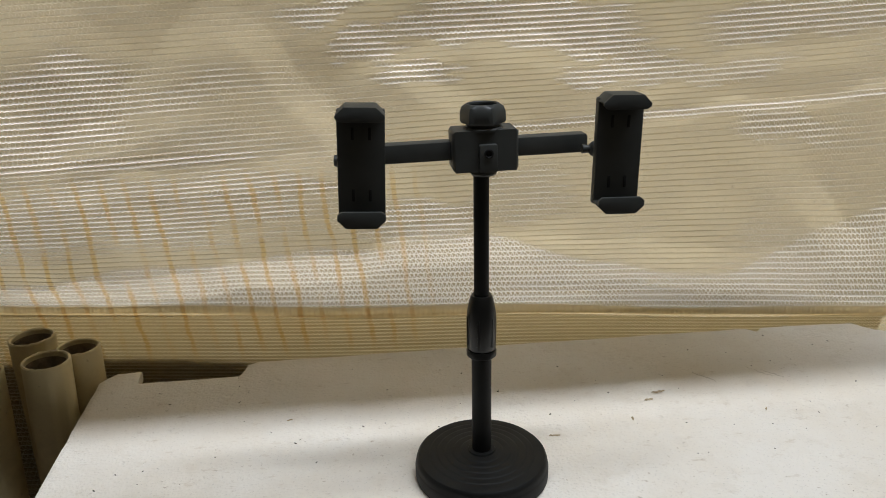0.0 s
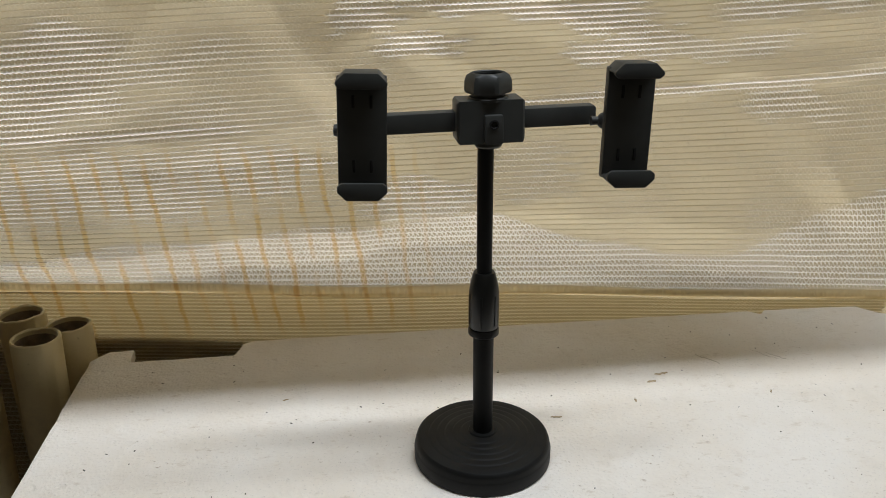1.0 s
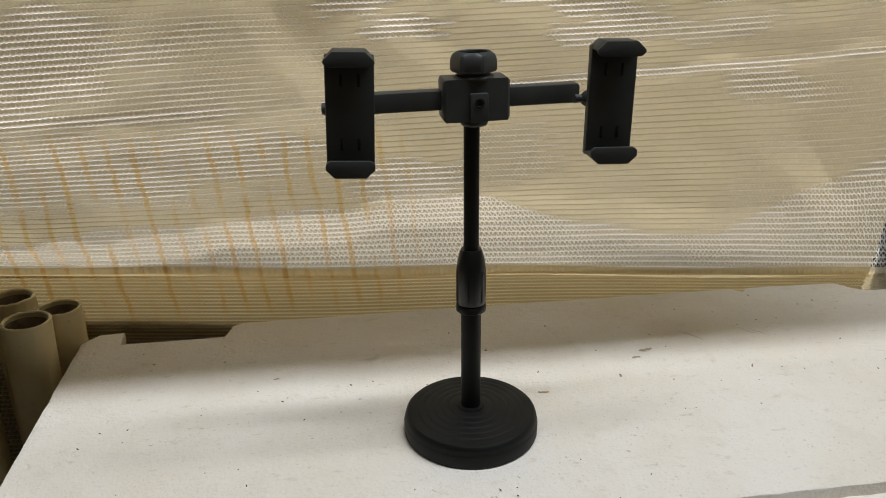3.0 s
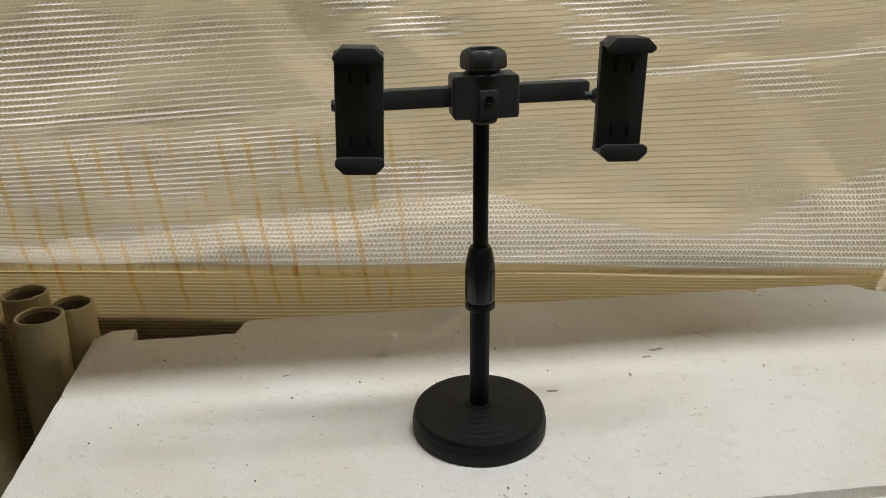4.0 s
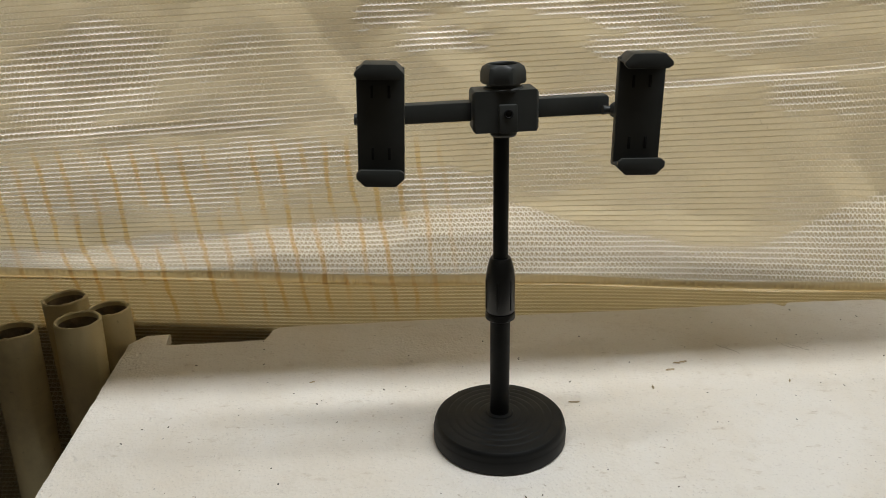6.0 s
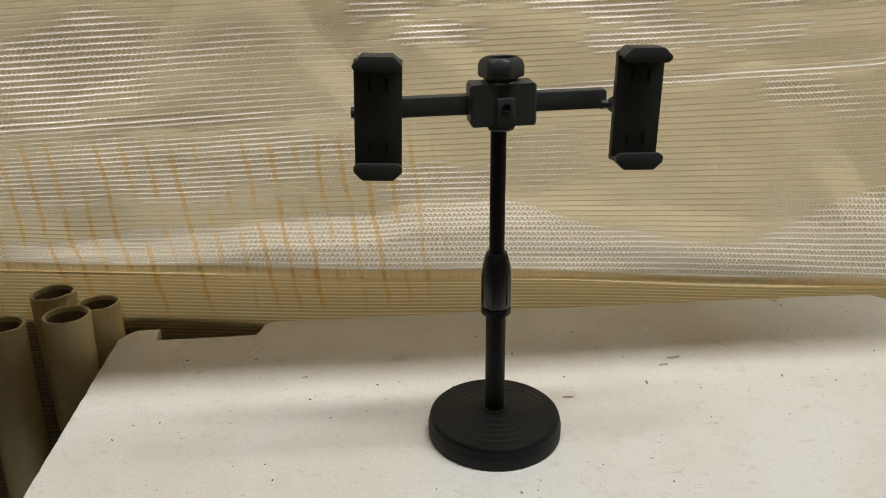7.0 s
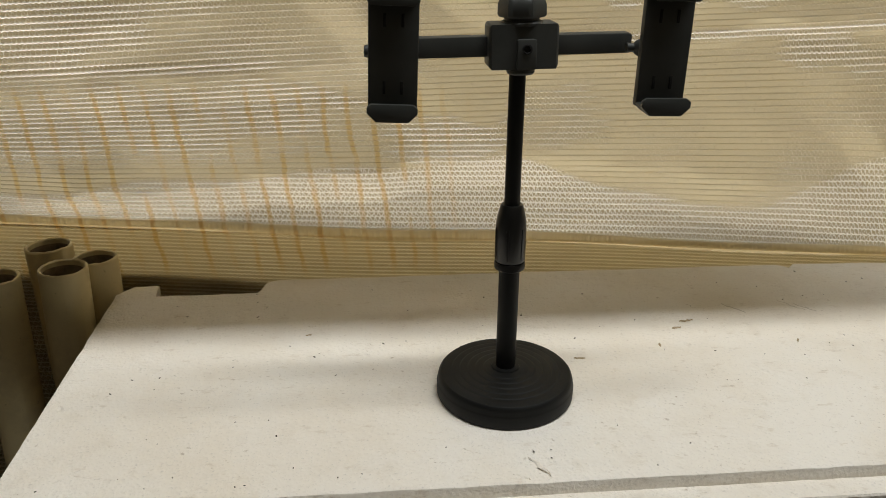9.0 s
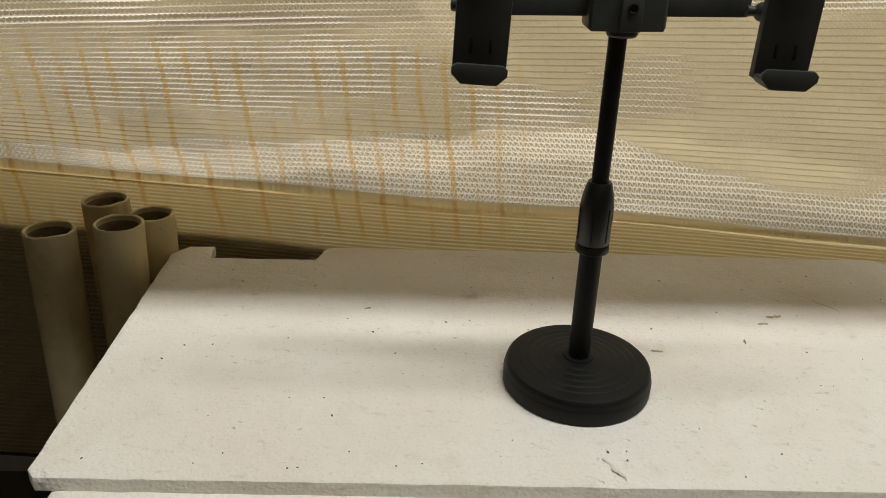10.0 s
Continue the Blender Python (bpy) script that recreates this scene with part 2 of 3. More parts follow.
structure("fill_wall", block(-1.3, 3.6, -2.1, -2.0, FLOOR, 4.3), FILL_PLASTER, "unseen paler wall added behind the viewer for fill light", "wall")
structure("wall_back", block(-1.3, 3.6, 0.42, 0.46, 0.90, 4.3), PLASTER, "unseen dark wall added above the cloth to shut out light", "wall")
# added out of view to block light from the outer cloth
structure("glow_blocker", block(-1.3, -0.85, 0.34, 0.42, FLOOR, 0.90), PLASTER, "unseen block added to stop the outer cloth's glow", "wall")
structure("wall_end", block(1.70, 3.6, 0.34, 0.42, FLOOR, 4.3), PLASTER, "unseen dark wall added past the cloth", "wall")
# unseen blocker, added to keep light off the cloth's foot
structure("parapet", block(-1.3, 1.75, 0.312, 0.46, -0.40, -0.034), PLASTER, "unseen low wall added to darken the foot of the cloth", "wall", FRAME @ pose(0, 0, 0, 0, 3.9, 0))
# added out of view: its edge casts the shaded strip on the lid
structure("awning", block(-1.2, 0.68, 0.020, 0.278, 0.55, 0.57), DARK, "unseen flat board added to shade the back of the lid", "awning", pose(0, 0, 0, 0, 0, 8.2))
# unseen roof, added to hold the lamp's slot and shut out other light
SLOT = pose(1.6, -0.43, 0, 0, 0, 9.5)
structure("ceiling", block(-3.6, 2.4, 0.20, 1.6, 4.3, 4.4), PLASTER, "unseen roof added around the lamp's slot", "ceiling", SLOT)
structure("ceiling", block(-3.6, 2.4, -2.2, -0.20, 4.3, 4.4), PLASTER, "unseen roof added around the lamp's slot", "ceiling", SLOT)
# made-up dark sheet that stands for the darkness behind the mesh
structure("board", block(0.640, 1.0, 0.328, 0.345, -0.03, 0.50), DARK, "dark sheet added for the darkness behind the open mesh", "board")

# ---- shade cloth ----


def fold_height(u):
    return 0.0270 - 0.068 * u + 0.0015 * np.sin(9 * u + 1)


# creases: middle (along, up), lean in degrees, half length, depth of the slope below and above, height
CREASES = [
    (-0.19, 0.115, 5, 0.34, 0.040, 0.10, 0.013), (0.30, 0.105, -8, 0.22, 0.060, 0.10, 0.010),
    (-0.30, 0.228, 4, 0.20, 0.030, 0.04, 0.006), (-0.36, 0.292, 22, 0.10, 0.040, 0.03, 0.007),
    (-0.02, 0.360, 20, 0.09, 0.030, 0.04, 0.006), (0.00, 0.320, -25, 0.06, 0.030, 0.03, 0.005),
    (0.16, 0.352, -14, 0.12, 0.040, 0.05, 0.007), (0.40, 0.285, 4, 0.18, 0.018, 0.06, 0.005),
    (0.42, 0.345, 6, 0.13, 0.030, 0.04, 0.004), (-0.32, 0.345, 50, 0.08, 0.030, 0.03, 0.006),
    (0.52, 0.130, -40, 0.07, 0.040, 0.04, 0.008), (-0.15, 0.330, -48, 0.10, 0.040, 0.05, 0.007),
    (0.44, 0.215, -40, 0.07, 0.050, 0.05, 0.0025), (-0.10, 0.275, -55, 0.08, 0.040, 0.04, 0.005),
]


def creases(u, z):
    """Slack folds of the hanging cloth, metres towards the viewer: sharp ridges with straight slopes."""
    d = np.zeros_like(u)
    for cu, cz, ang, ln, below, above, h in CREASES:
        ca, sa = math.cos(radians(ang)), math.sin(radians(ang))
        p, q = (u - cu) * ca + (z - cz) * sa, -(u - cu) * sa + (z - cz) * ca
        q = q + 0.004 * np.sin(31 * p) + 0.003 * np.sin(67 * p + 2)
        hill = np.clip(np.minimum(1 + q / below, 1 - q / (3.0 * above)), 0, 1)
        d += h * np.exp(-(p / ln) ** 4) * hill
    d += 0.003 * np.sin(6.1 * u + 3.0 * z + 0.5) * np.sin(8.3 * z - 2.2 * u)
    fold = np.abs(((7 * u + 11 * z + 0.3 * np.sin(14 * u)) % 2) - 1) * np.abs(((9 * z - 6 * u + 0.4) % 2) - 1)
    return d + 0.0055 * fold * np.clip(0.75 - 1.8 * u, 0.25, 1)


def cloth_depth(u, z):
    """Distance of the cloth behind the middle of the stand, in the box's frame."""
    f = z - fold_height(u)
    above = np.clip(f / 0.030, 0, 1)
    # the cloth leans out towards the fold and turns back under it
    lean = np.where(f > 0, 0.007 * np.exp(-f / 0.03), 0.007 - 0.006 * (1 - np.exp(f / 0.015)))
    return 0.306 - lean - creases(u, z) * above + 0.002 * np.sin(12 * u) * (1 - above)


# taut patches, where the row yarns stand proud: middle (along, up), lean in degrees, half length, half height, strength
# also steers where the cloth is painted bright and dull
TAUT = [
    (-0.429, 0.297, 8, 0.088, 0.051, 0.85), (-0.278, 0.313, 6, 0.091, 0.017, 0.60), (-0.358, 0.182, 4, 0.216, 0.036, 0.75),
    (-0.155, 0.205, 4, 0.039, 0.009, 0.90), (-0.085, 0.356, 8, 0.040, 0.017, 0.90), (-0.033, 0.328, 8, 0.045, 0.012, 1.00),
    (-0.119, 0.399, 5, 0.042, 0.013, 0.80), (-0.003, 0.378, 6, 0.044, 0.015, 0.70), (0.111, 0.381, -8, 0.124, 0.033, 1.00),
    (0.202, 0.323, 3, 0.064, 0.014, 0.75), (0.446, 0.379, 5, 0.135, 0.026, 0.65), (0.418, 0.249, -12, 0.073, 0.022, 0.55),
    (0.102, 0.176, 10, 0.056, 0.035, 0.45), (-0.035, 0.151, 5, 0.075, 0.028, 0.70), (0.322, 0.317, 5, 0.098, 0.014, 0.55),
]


def step(x):
    x = np.clip(x, 0, 1)
    return x * x * (3 - 2 * x)


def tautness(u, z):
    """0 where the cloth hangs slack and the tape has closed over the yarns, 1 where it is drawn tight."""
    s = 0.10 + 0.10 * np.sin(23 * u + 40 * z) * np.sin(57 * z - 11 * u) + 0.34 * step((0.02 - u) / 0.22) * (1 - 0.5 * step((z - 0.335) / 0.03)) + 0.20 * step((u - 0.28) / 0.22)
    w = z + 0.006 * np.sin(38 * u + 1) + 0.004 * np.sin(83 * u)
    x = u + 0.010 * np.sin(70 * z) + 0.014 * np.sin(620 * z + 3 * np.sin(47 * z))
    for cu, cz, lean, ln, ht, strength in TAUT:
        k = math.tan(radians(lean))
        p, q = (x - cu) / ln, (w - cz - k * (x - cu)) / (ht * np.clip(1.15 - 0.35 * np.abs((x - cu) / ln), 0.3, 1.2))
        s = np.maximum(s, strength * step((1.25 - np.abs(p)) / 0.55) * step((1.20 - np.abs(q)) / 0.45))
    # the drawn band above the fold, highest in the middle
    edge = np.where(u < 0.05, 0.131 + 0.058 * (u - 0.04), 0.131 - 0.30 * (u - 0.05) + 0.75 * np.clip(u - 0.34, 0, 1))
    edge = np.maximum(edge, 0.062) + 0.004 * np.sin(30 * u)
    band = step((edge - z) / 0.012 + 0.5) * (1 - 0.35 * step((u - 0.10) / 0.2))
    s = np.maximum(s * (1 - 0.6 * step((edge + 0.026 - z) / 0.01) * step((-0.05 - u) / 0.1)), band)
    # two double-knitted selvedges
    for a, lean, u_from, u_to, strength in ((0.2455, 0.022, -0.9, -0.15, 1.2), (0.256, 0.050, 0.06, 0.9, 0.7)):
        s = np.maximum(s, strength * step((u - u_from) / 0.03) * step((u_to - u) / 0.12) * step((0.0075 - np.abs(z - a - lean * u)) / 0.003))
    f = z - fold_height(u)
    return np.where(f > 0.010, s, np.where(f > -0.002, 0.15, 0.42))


def row_height(u, base):
    """Knitted rows run down with the hem low down and climb the other way higher up."""
    k = np.clip((base - 0.03) / 0.22, 0, 1)
    return base + (0.105 * k - 0.066) * u + 0.0030 * np.sin(5 * u + 9 * base)


def cloth_point(u, base, out):
    z = row_height(u, base)
    return np.stack([u, cloth_depth(u, z) - out, z], -1)


def pieces(name, corners, mat, label):
    """One mesh of many separate three- or four-cornered pieces (array: piece, corner, xyz)."""
    n, k, _ = corners.shape
    me = bpy.data.meshes.new(name)
    me.vertices.add(n * k)
    me.vertices.foreach_set("co", corners.astype(np.float32).ravel())
    me.loops.add(n * k)
    me.loops.foreach_set("vertex_index", np.arange(n * k, dtype=np.int32))
    me.polygons.add(n)
    me.polygons.foreach_set("loop_start", np.arange(0, n * k, k, dtype=np.int32))
    me.materials.append(mat)
    me.update()
    flat = corners.reshape(-1, 3)
    # mask for the tone painted in place of lit and dull patches
    painted_dim = me.attributes.new("painted_dim", "FLOAT", "POINT")
    painted_dim.data.foreach_set("value", (1 - tautness(flat[:, 0], flat[:, 2])).astype(np.float32))
    ob = new(name, me)
    ob.parent = shade_cloth
    return tagged(ob, label, kind="stuff")


STITCH = 0.0058
shade_cloth = thing("shade_cloth", "stained cream knitted shade cloth hanging behind the box", "shade cloth", FRAME)
rng = np.random.default_rng(4)


def knit(u0, u1, b0, b1, ROW):
    """Corners of the row yarns, the zigzag yarns and the tape between them, for one stretch of cloth."""
    bases = np.arange(round(b0 / ROW), round(b1 / ROW)) * ROW
    n = int((u1 - u0) / STITCH)
    slip = (0.5 * (np.arange(len(bases) + 1)[:, None] % 2) + rng.uniform(-0.15, 0.15, (len(bases) + 1, 1))) * STITCH
    # row yarns, four steps a stitch, looping up and down
    u = np.tile(u0 + np.arange(4 * n + 1) * STITCH / 4, (len(bases), 1)) + slip[:-1]
    b = bases[:, None] + 0.00068 * np.sin(2 * math.pi * np.arange(4 * n + 1) / 4)[None, :] + rng.normal(0, 0.00012, u.shape)
    half = RY * (1 + 0.15 * rng.normal(0, 1, u.shape).clip(-1.5, 1.5))
    # the rows are slack in places and tight in others
    half = half * (1 + 0.12 * np.sin(41 * u + 60 * b))
    taut = tautness(u, row_height(u, b))
    low_band = step((0.15 - bases[:, None]) / 0.03)
    half = half * (0.50 + (0.85 - 0.38 * low_band) * taut)
    rise = 0.00005
    low, mid, top = cloth_point(u, b - half, rise), cloth_point(u, b, rise + 0.0006), cloth_point(u, b + half, rise)
    yarn = [np.stack([p[:, :-1], p[:, 1:], q[:, 1:], q[:, :-1]], 2).reshape(-1, 4, 3) for p, q in ((low, mid), (mid, top))]
    # zigzag yarns between one row and the next
    k = np.arange(n)[None, :]
    ua = u0 + k * STITCH + slip[:-1] + rng.normal(0, 0.0004, (len(bases), n))
    ub = ua + STITCH / 2 + rng.normal(0, 0.0005, ua.shape)
    uc = np.concatenate([ua[:, 1:], ua[:, -1:] + STITCH], 1)
    bb = np.tile(bases[:, None], (1, n))
    bt = bb + ROW
    zig = []
    taut = tautness(ub, row_height(ub, bb + ROW / 2))
    zw, zo = ZW * (0.34 + (0.36 + 0.85 * low_band) * taut), 0.00003
    for x0, y0, x1, y1 in ((ua, bb, ub, bt), (ub, bt, uc, bb)):
        zig.append(np.stack([cloth_point(x0 - zw, y0, zo), cloth_point(x0 + zw, y0, zo), cloth_point(x1 + zw, y1, zo), cloth_point(x1 - zw, y1, zo)], 2).reshape(-1, 4, 3))
    # tape: the triangles that the yarns leave, with edges that follow the looping rows
    e = 0.62 * zw
    gap = RY * 0.74 * (0.50 + (0.85 - 0.38 * low_band) * taut)
    ud = np.concatenate([ub[:, 1:], ub[:, -1:] + STITCH], 1)

    def loop(x, shift):
        return 0.00068 * np.sin(2 * math.pi * (x - u0 - shift) / STITCH)

    def fan(xa, xb, xc, base_row, shift, side, tip):
        lift = 0.00008 - 0.00008 * side
        rim = []
        for f in (0.0, 0.25, 0.5, 0.75, 1.0):
            x = xa + e + (xc - xa - 2 * e) * f
            rim.append(cloth_point(x, base_row + loop(x, shift) + side * gap, lift))
        rim.append(cloth_point(xb, tip + loop(xb, slip[:-1] if side < 0 else slip[1:]) - side * RY * 0.5, lift))
        return np.stack(rim, 2).reshape(-1, 6, 3)

    tape = [fan(ua, ub, uc, bb, slip[:-1], 1, bt), fan(ub, uc, ud, bt, slip[1:], -1, bb)]
    return np.concatenate(yarn), np.concatenate(zig), np.concatenate(tape)


RY, ZW = 0.00112, 0.00058
stretches = [knit(-0.80, 0.80, 0.027, 0.51, 0.0066), knit(-0.80, 0.80, -0.09, 0.027, 0.0048), knit(-0.80, -0.36, -0.38, -0.09, 0.0066)]
yarn, zig, tape = [np.concatenate([s[i] for s in stretches]) for i in range(3)]
# the open end of the cloth has lost its tape
gone = tape[:, 0, 0] > 0.606 + 0.15 * tape[:, 0, 2]
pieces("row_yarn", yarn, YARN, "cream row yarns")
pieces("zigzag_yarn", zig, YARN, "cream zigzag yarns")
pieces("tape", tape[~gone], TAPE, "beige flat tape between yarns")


def coarse(us, zs):
    U, Z = np.meshgrid(us, zs)
    p = np.stack([U, cloth_depth(U, Z) + 0.001, Z], -1)
    return np.stack([p[:-1, :-1], p[:-1, 1:], p[1:, 1:], p[1:, :-1]], 2).reshape(-1, 4, 3)


outer = [coarse(np.linspace(-1.69, -0.79, 60), np.linspace(-0.36, 1.0, 60)), coarse(np.linspace(0.79, 1.75, 60), np.linspace(-0.36, 1.0, 60)),
         coarse(np.linspace(-0.79, 0.79, 60), np.linspace(0.49, 1.0, 20)), coarse(np.linspace(-0.37, 0.79, 60), np.linspace(-0.36, -0.08, 20))]
# unseen second layer behind the hem, added to dim light through it
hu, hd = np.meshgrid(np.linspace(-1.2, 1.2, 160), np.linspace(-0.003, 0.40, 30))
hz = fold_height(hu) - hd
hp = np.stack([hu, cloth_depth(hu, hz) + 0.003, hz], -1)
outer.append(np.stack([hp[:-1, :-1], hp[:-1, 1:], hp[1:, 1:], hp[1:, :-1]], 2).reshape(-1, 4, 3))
ru, rs = np.meshgrid(np.linspace(-0.80, 0.75, 900), np.linspace(0, 1, 9))
rz = fold_height(ru) + 0.010 + 0.0015 * np.sin(17 * ru) - (0.012 + 0.003 * np.sin(9 * ru + 2)) * rs
rv = cloth_depth(ru, rz) - 0.0004 - (0.0009 + 0.0004 * np.sin(23 * ru + 1)) * np.sin(math.pi * rs) - 0.00035 * np.sin(900 * ru + 3 * np.sin(40 * ru)) * np.sin(math.pi * rs)
rp = np.stack([ru, rv, rz], -1)
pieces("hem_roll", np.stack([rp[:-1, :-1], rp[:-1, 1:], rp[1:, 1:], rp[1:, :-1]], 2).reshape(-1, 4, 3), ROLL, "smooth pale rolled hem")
pieces("outer_cloth", np.concatenate(outer), HEM, "beige flat cloth and unseen turned-up layer that dims the hem")

# ---- polystyrene box and lid ----
lid_outline = [(-0.386, -0.1205), (0.690, -0.1205), (0.697, -0.112), (0.697, 0.226), (0.688, 0.236), (0.676, 0.250), (0.655, 0.250), (0.655, 0.2235),
               (0.548, 0.2205), (0.536, 0.226), (0.520, 0.250), (0.401, 0.2545), (0.391, 0.2415), (0.381, 0.2545), (-0.226, 0.2555), (-0.238, 0.249),
               (-0.243, 0.2200), (-0.358, 0.2190), (-0.360, 0.2495), (-0.386, 0.2495), (-0.396, 0.238), (-0.402, 0.228), (-0.393, -0.112)]


def lid_mesh():
    bm = bmesh.new()
    dents = [(-0.081, 0.150, 0.012, 0.0026), (0.210, 0.115, 0.010, 0.0020), (-0.180, 0.147, 0.008, 0.0016), (0.012, -0.108, 0.010, 0.0025), (-0.002, -0.094, 0.008, 0.0020),
             (-0.04, -0.078, 0.006, 0.0012), (-0.33, 0.045, 0.010, -0.0012), (-0.25, 0.085, 0.012, -0.0010), (-0.255, -0.02, 0.010, -0.0010), (0.30, 0.095, 0.006, 0.0012)]
    top, bot = [], []
    for x, y in lid_outline:
        top.append(bm.verts.new((x, y, 0)))
        bot.append(bm.verts.new((x, y, -0.0112)))
    face = bm.faces.new(top)
    bm.faces.new(bot[::-1])
    for i in range(len(top)):
        j = (i + 1) % len(top)
        bm.faces.new((top[i], bot[i], bot[j], top[j]))
    bmesh.ops.bevel(bm, geom=[e for e in face.edges], offset=0.0014, segments=2, profile=0.5, affect="EDGES", clamp_overlap=True)
    # cut the top into a net so that dents can be pressed in
    for k in range(70):
        x = -0.40 + 1.09 * (k + 0.5) / 70
        bmesh.ops.bisect_plane(bm, geom=bm.verts[:] + bm.edges[:] + bm.faces[:], plane_co=(x, 0, 0), plane_no=(1, 0, 0))
    for k in range(34):
        y = -0.12 + 0.375 * (k + 0.5) / 34
        bmesh.ops.bisect_plane(bm, geom=bm.verts[:] + bm.edges[:] + bm.faces[:], plane_co=(0, y, 0), plane_no=(0, 1, 0))
    for v in bm.verts:
        if v.co.z > -0.0016:
            x, y = v.co.x, v.co.y
            for cx, cy, r, d in dents:
                v.co.z -= d * math.exp(-((x - cx) ** 2 + (y - cy) ** 2) / r ** 2)
            v.co.z += 0.0006 * noise.noise((x * 22, y * 22, 0))
        v.co.x += 0.0010 * noise.noise((v.co.x * 50, v.co.y * 50, 3))
        v.co.y += 0.0010 * noise.noise((v.co.x * 50, v.co.y * 50, 7))
    return bm


foam_box = thing("foam_box", "white expanded polystyrene box with a scuffed lid", "foam box", FRAME @ pose(0, 0, FLOOR + 0.02))
LIFT = -(FLOOR + 0.02)
lid = part("lid", lid_mesh(), FOAM, foam_box, "scuffed white lid with notched back edge", pose(0, 0, LIFT))
bm = bmesh.new()
ring = [(-0.364, -0.140), (0.660, -0.140), (0.672, -0.128), (0.672, 0.205), (0.660, 0.212), (-0.364, 0.212), (-0.376, 0.200), (-0.376, -0.128)]
levels = [(-0.0114, 0.97), (-0.0114, 0.994), (-0.0130, 1.0), (-0.055, 1.0), (-0.058, 0.985), (-LIFT, 0.955)]
loops_v = []
for z, k in levels:
    loops_v.append([bm.verts.new((0.147 + (x - 0.147) * k, 0.043 + (y - 0.043) * k, z + LIFT)) for x, y in ring])
bm.faces.new(loops_v[0])
for a, b in zip(loops_v, loops_v[1:]):
    for i in range(len(a)):
        j = (i + 1) % len(a)
        bm.faces.new((a[i], b[i], b[j], a[j]))
bm.faces.new(loops_v[-1][::-1])
part("body", bm, FOAM, foam_box)

# ---- pipes beside the box ----


def pipe_mesh(r, height, wall, seed):
    rnd = random.Random(seed)
    bm = lathe([(r, 0), (r, height * 0.5), (r, height - 0.0012), (r - 0.0010, height), (r - wall + 0.001, height), (r - wall, height - 0.001), (r - wall, 0)], 48, closed=True)
    for v in bm.verts:
        if v.co.z > height - 0.003:
            v.co.z += 0.0012 * noise.noise((v.co.x * 40, v.co.y * 40, seed)) + 0.0012 * noise.noise((v.co.x * 260, v.co.y * 260, seed)) + rnd.uniform(-0.0003, 0.0003)
    return bm


for i, (x, y, top, r, lx, ly) in enumerate(((-0.463, 0.130, 0.0495, 0.0245, -1.2, 2.0), (-0.454, 0.1795, 0.041, 0.0238, -1.0, 1.0),
                                           (-0.503, 0.1765, 0.0545, 0.0245, -1.0, 0.6), (-0.527, 0.110, 0.0455, 0.0248, 1.5, 1.2))):
    h = top - FLOOR - 0.02
    m = pose(x, y, top) @ pose(0, 0, 0, lx, ly, 40 * i) @ pose(0, 0, -h)
    p = part("pvc_pipe", pipe_mesh(r, h, 0.0034, i), PVC, m=m)
    # brown liner: dirt, plus the pipe's inner shade put into the colour
    part("bore_grime_shade", lathe([(r - 0.0036, h - 0.0060), (r - 0.0039, h - 0.010), (r - 0.0042, h * 0.6), (0, h * 0.6)], 40), GRIME_SHADE, p)
    tagged(p, "upright cream plastic pipe with a dirty cut end", "pipe", "pipes beside the box")

# ---- phone stand ----
stand = thing("phone_stand", "black desktop stand with two empty phone holders", "phone stand", pose(0.0005, 0.004, 0))
base_profile = [(0, 0.001), (0.056, 0.001), (0.0585, 0.0), (0.0600, 0.0015), (0.0602, 0.0115), (0.0597, 0.0128), (0.0594, 0.0136), (0.0592, 0.0165), (0.0582, 0.0196), (0.0566, 0.0211), (0.0540, 0.0216)]
for k, r in enumerate((0.047, 0.040, 0.033, 0.026, 0.019)):
    z = 0.0219 + 0.0006 * k
    base_profile += [(r + 0.0028, z), (r + 0.0013, z), (r + 0.0006, z), (r - 0.0001, z + 0.00042), (r - 0.0012, z + 0.00055)]
base_profile += [(0.0125, 0.0256), (0.0118, 0.0268), (0.0095, 0.0272), (0, 0.0272)]
part("base", lathe(base_profile, 96), PAINT, stand, "round weighted base with concentric rings")
part("lower_pole", lathe([(0, 0.024), (0.0086, 0.024), (0.0086, 0.128), (0, 0.128)], 40), PAINT, stand)
part("upper_pole", lathe([(0, 0.12), (0.0063, 0.12), (0.0063, 0.292), (0, 0.292)], 36), PAINT, stand)
collar = part("collar", lathe([(0, 0.1275), (0.0118, 0.1275), (0.0124, 0.1285), (0.0127, 0.150), (0.0125, 0.158), (0.0114, 0.1665), (0.0094, 0.1745), (0.0084, 0.1765), (0, 0.1765)], 48), SATIN, stand, "tapered twist-lock collar")
part("ring", lathe([(0.0086, 0.1205), (0.0120, 0.1205), (0.0128, 0.1212), (0.0129, 0.1255), (0.0122, 0.1268), (0.0086, 0.1268)], 48), SATIN, collar)
for k in range(6):
    a = 60 * k + 18
    part("grip_rib", block(-0.0010, 0.0010, -0.0004, 0.0004, 0.131, 0.158, 0.0003), SATIN, collar, m=pose(0.0127 * math.cos(radians(a)), 0.0127 * math.sin(radians(a)), 0, 0, 0, a + 90))

HEAD = pose(0.0015, -0.006, 0.3022, 0, -1.0, 9)
bm = prism(chamfered(0.051, 0.0318, 0.0020), -0.013, 0.013)
bmesh.ops.bevel(bm, geom=[e for e in bm.edges if abs(e.verts[0].co.y - e.verts[1].co.y) < 1e-6 and abs(e.verts[0].co.x) > 0.0249 and abs(e.verts[1].co.x) > 0.0249], offset=0.0050, segments=1, affect="EDGES", clamp_overlap=True)
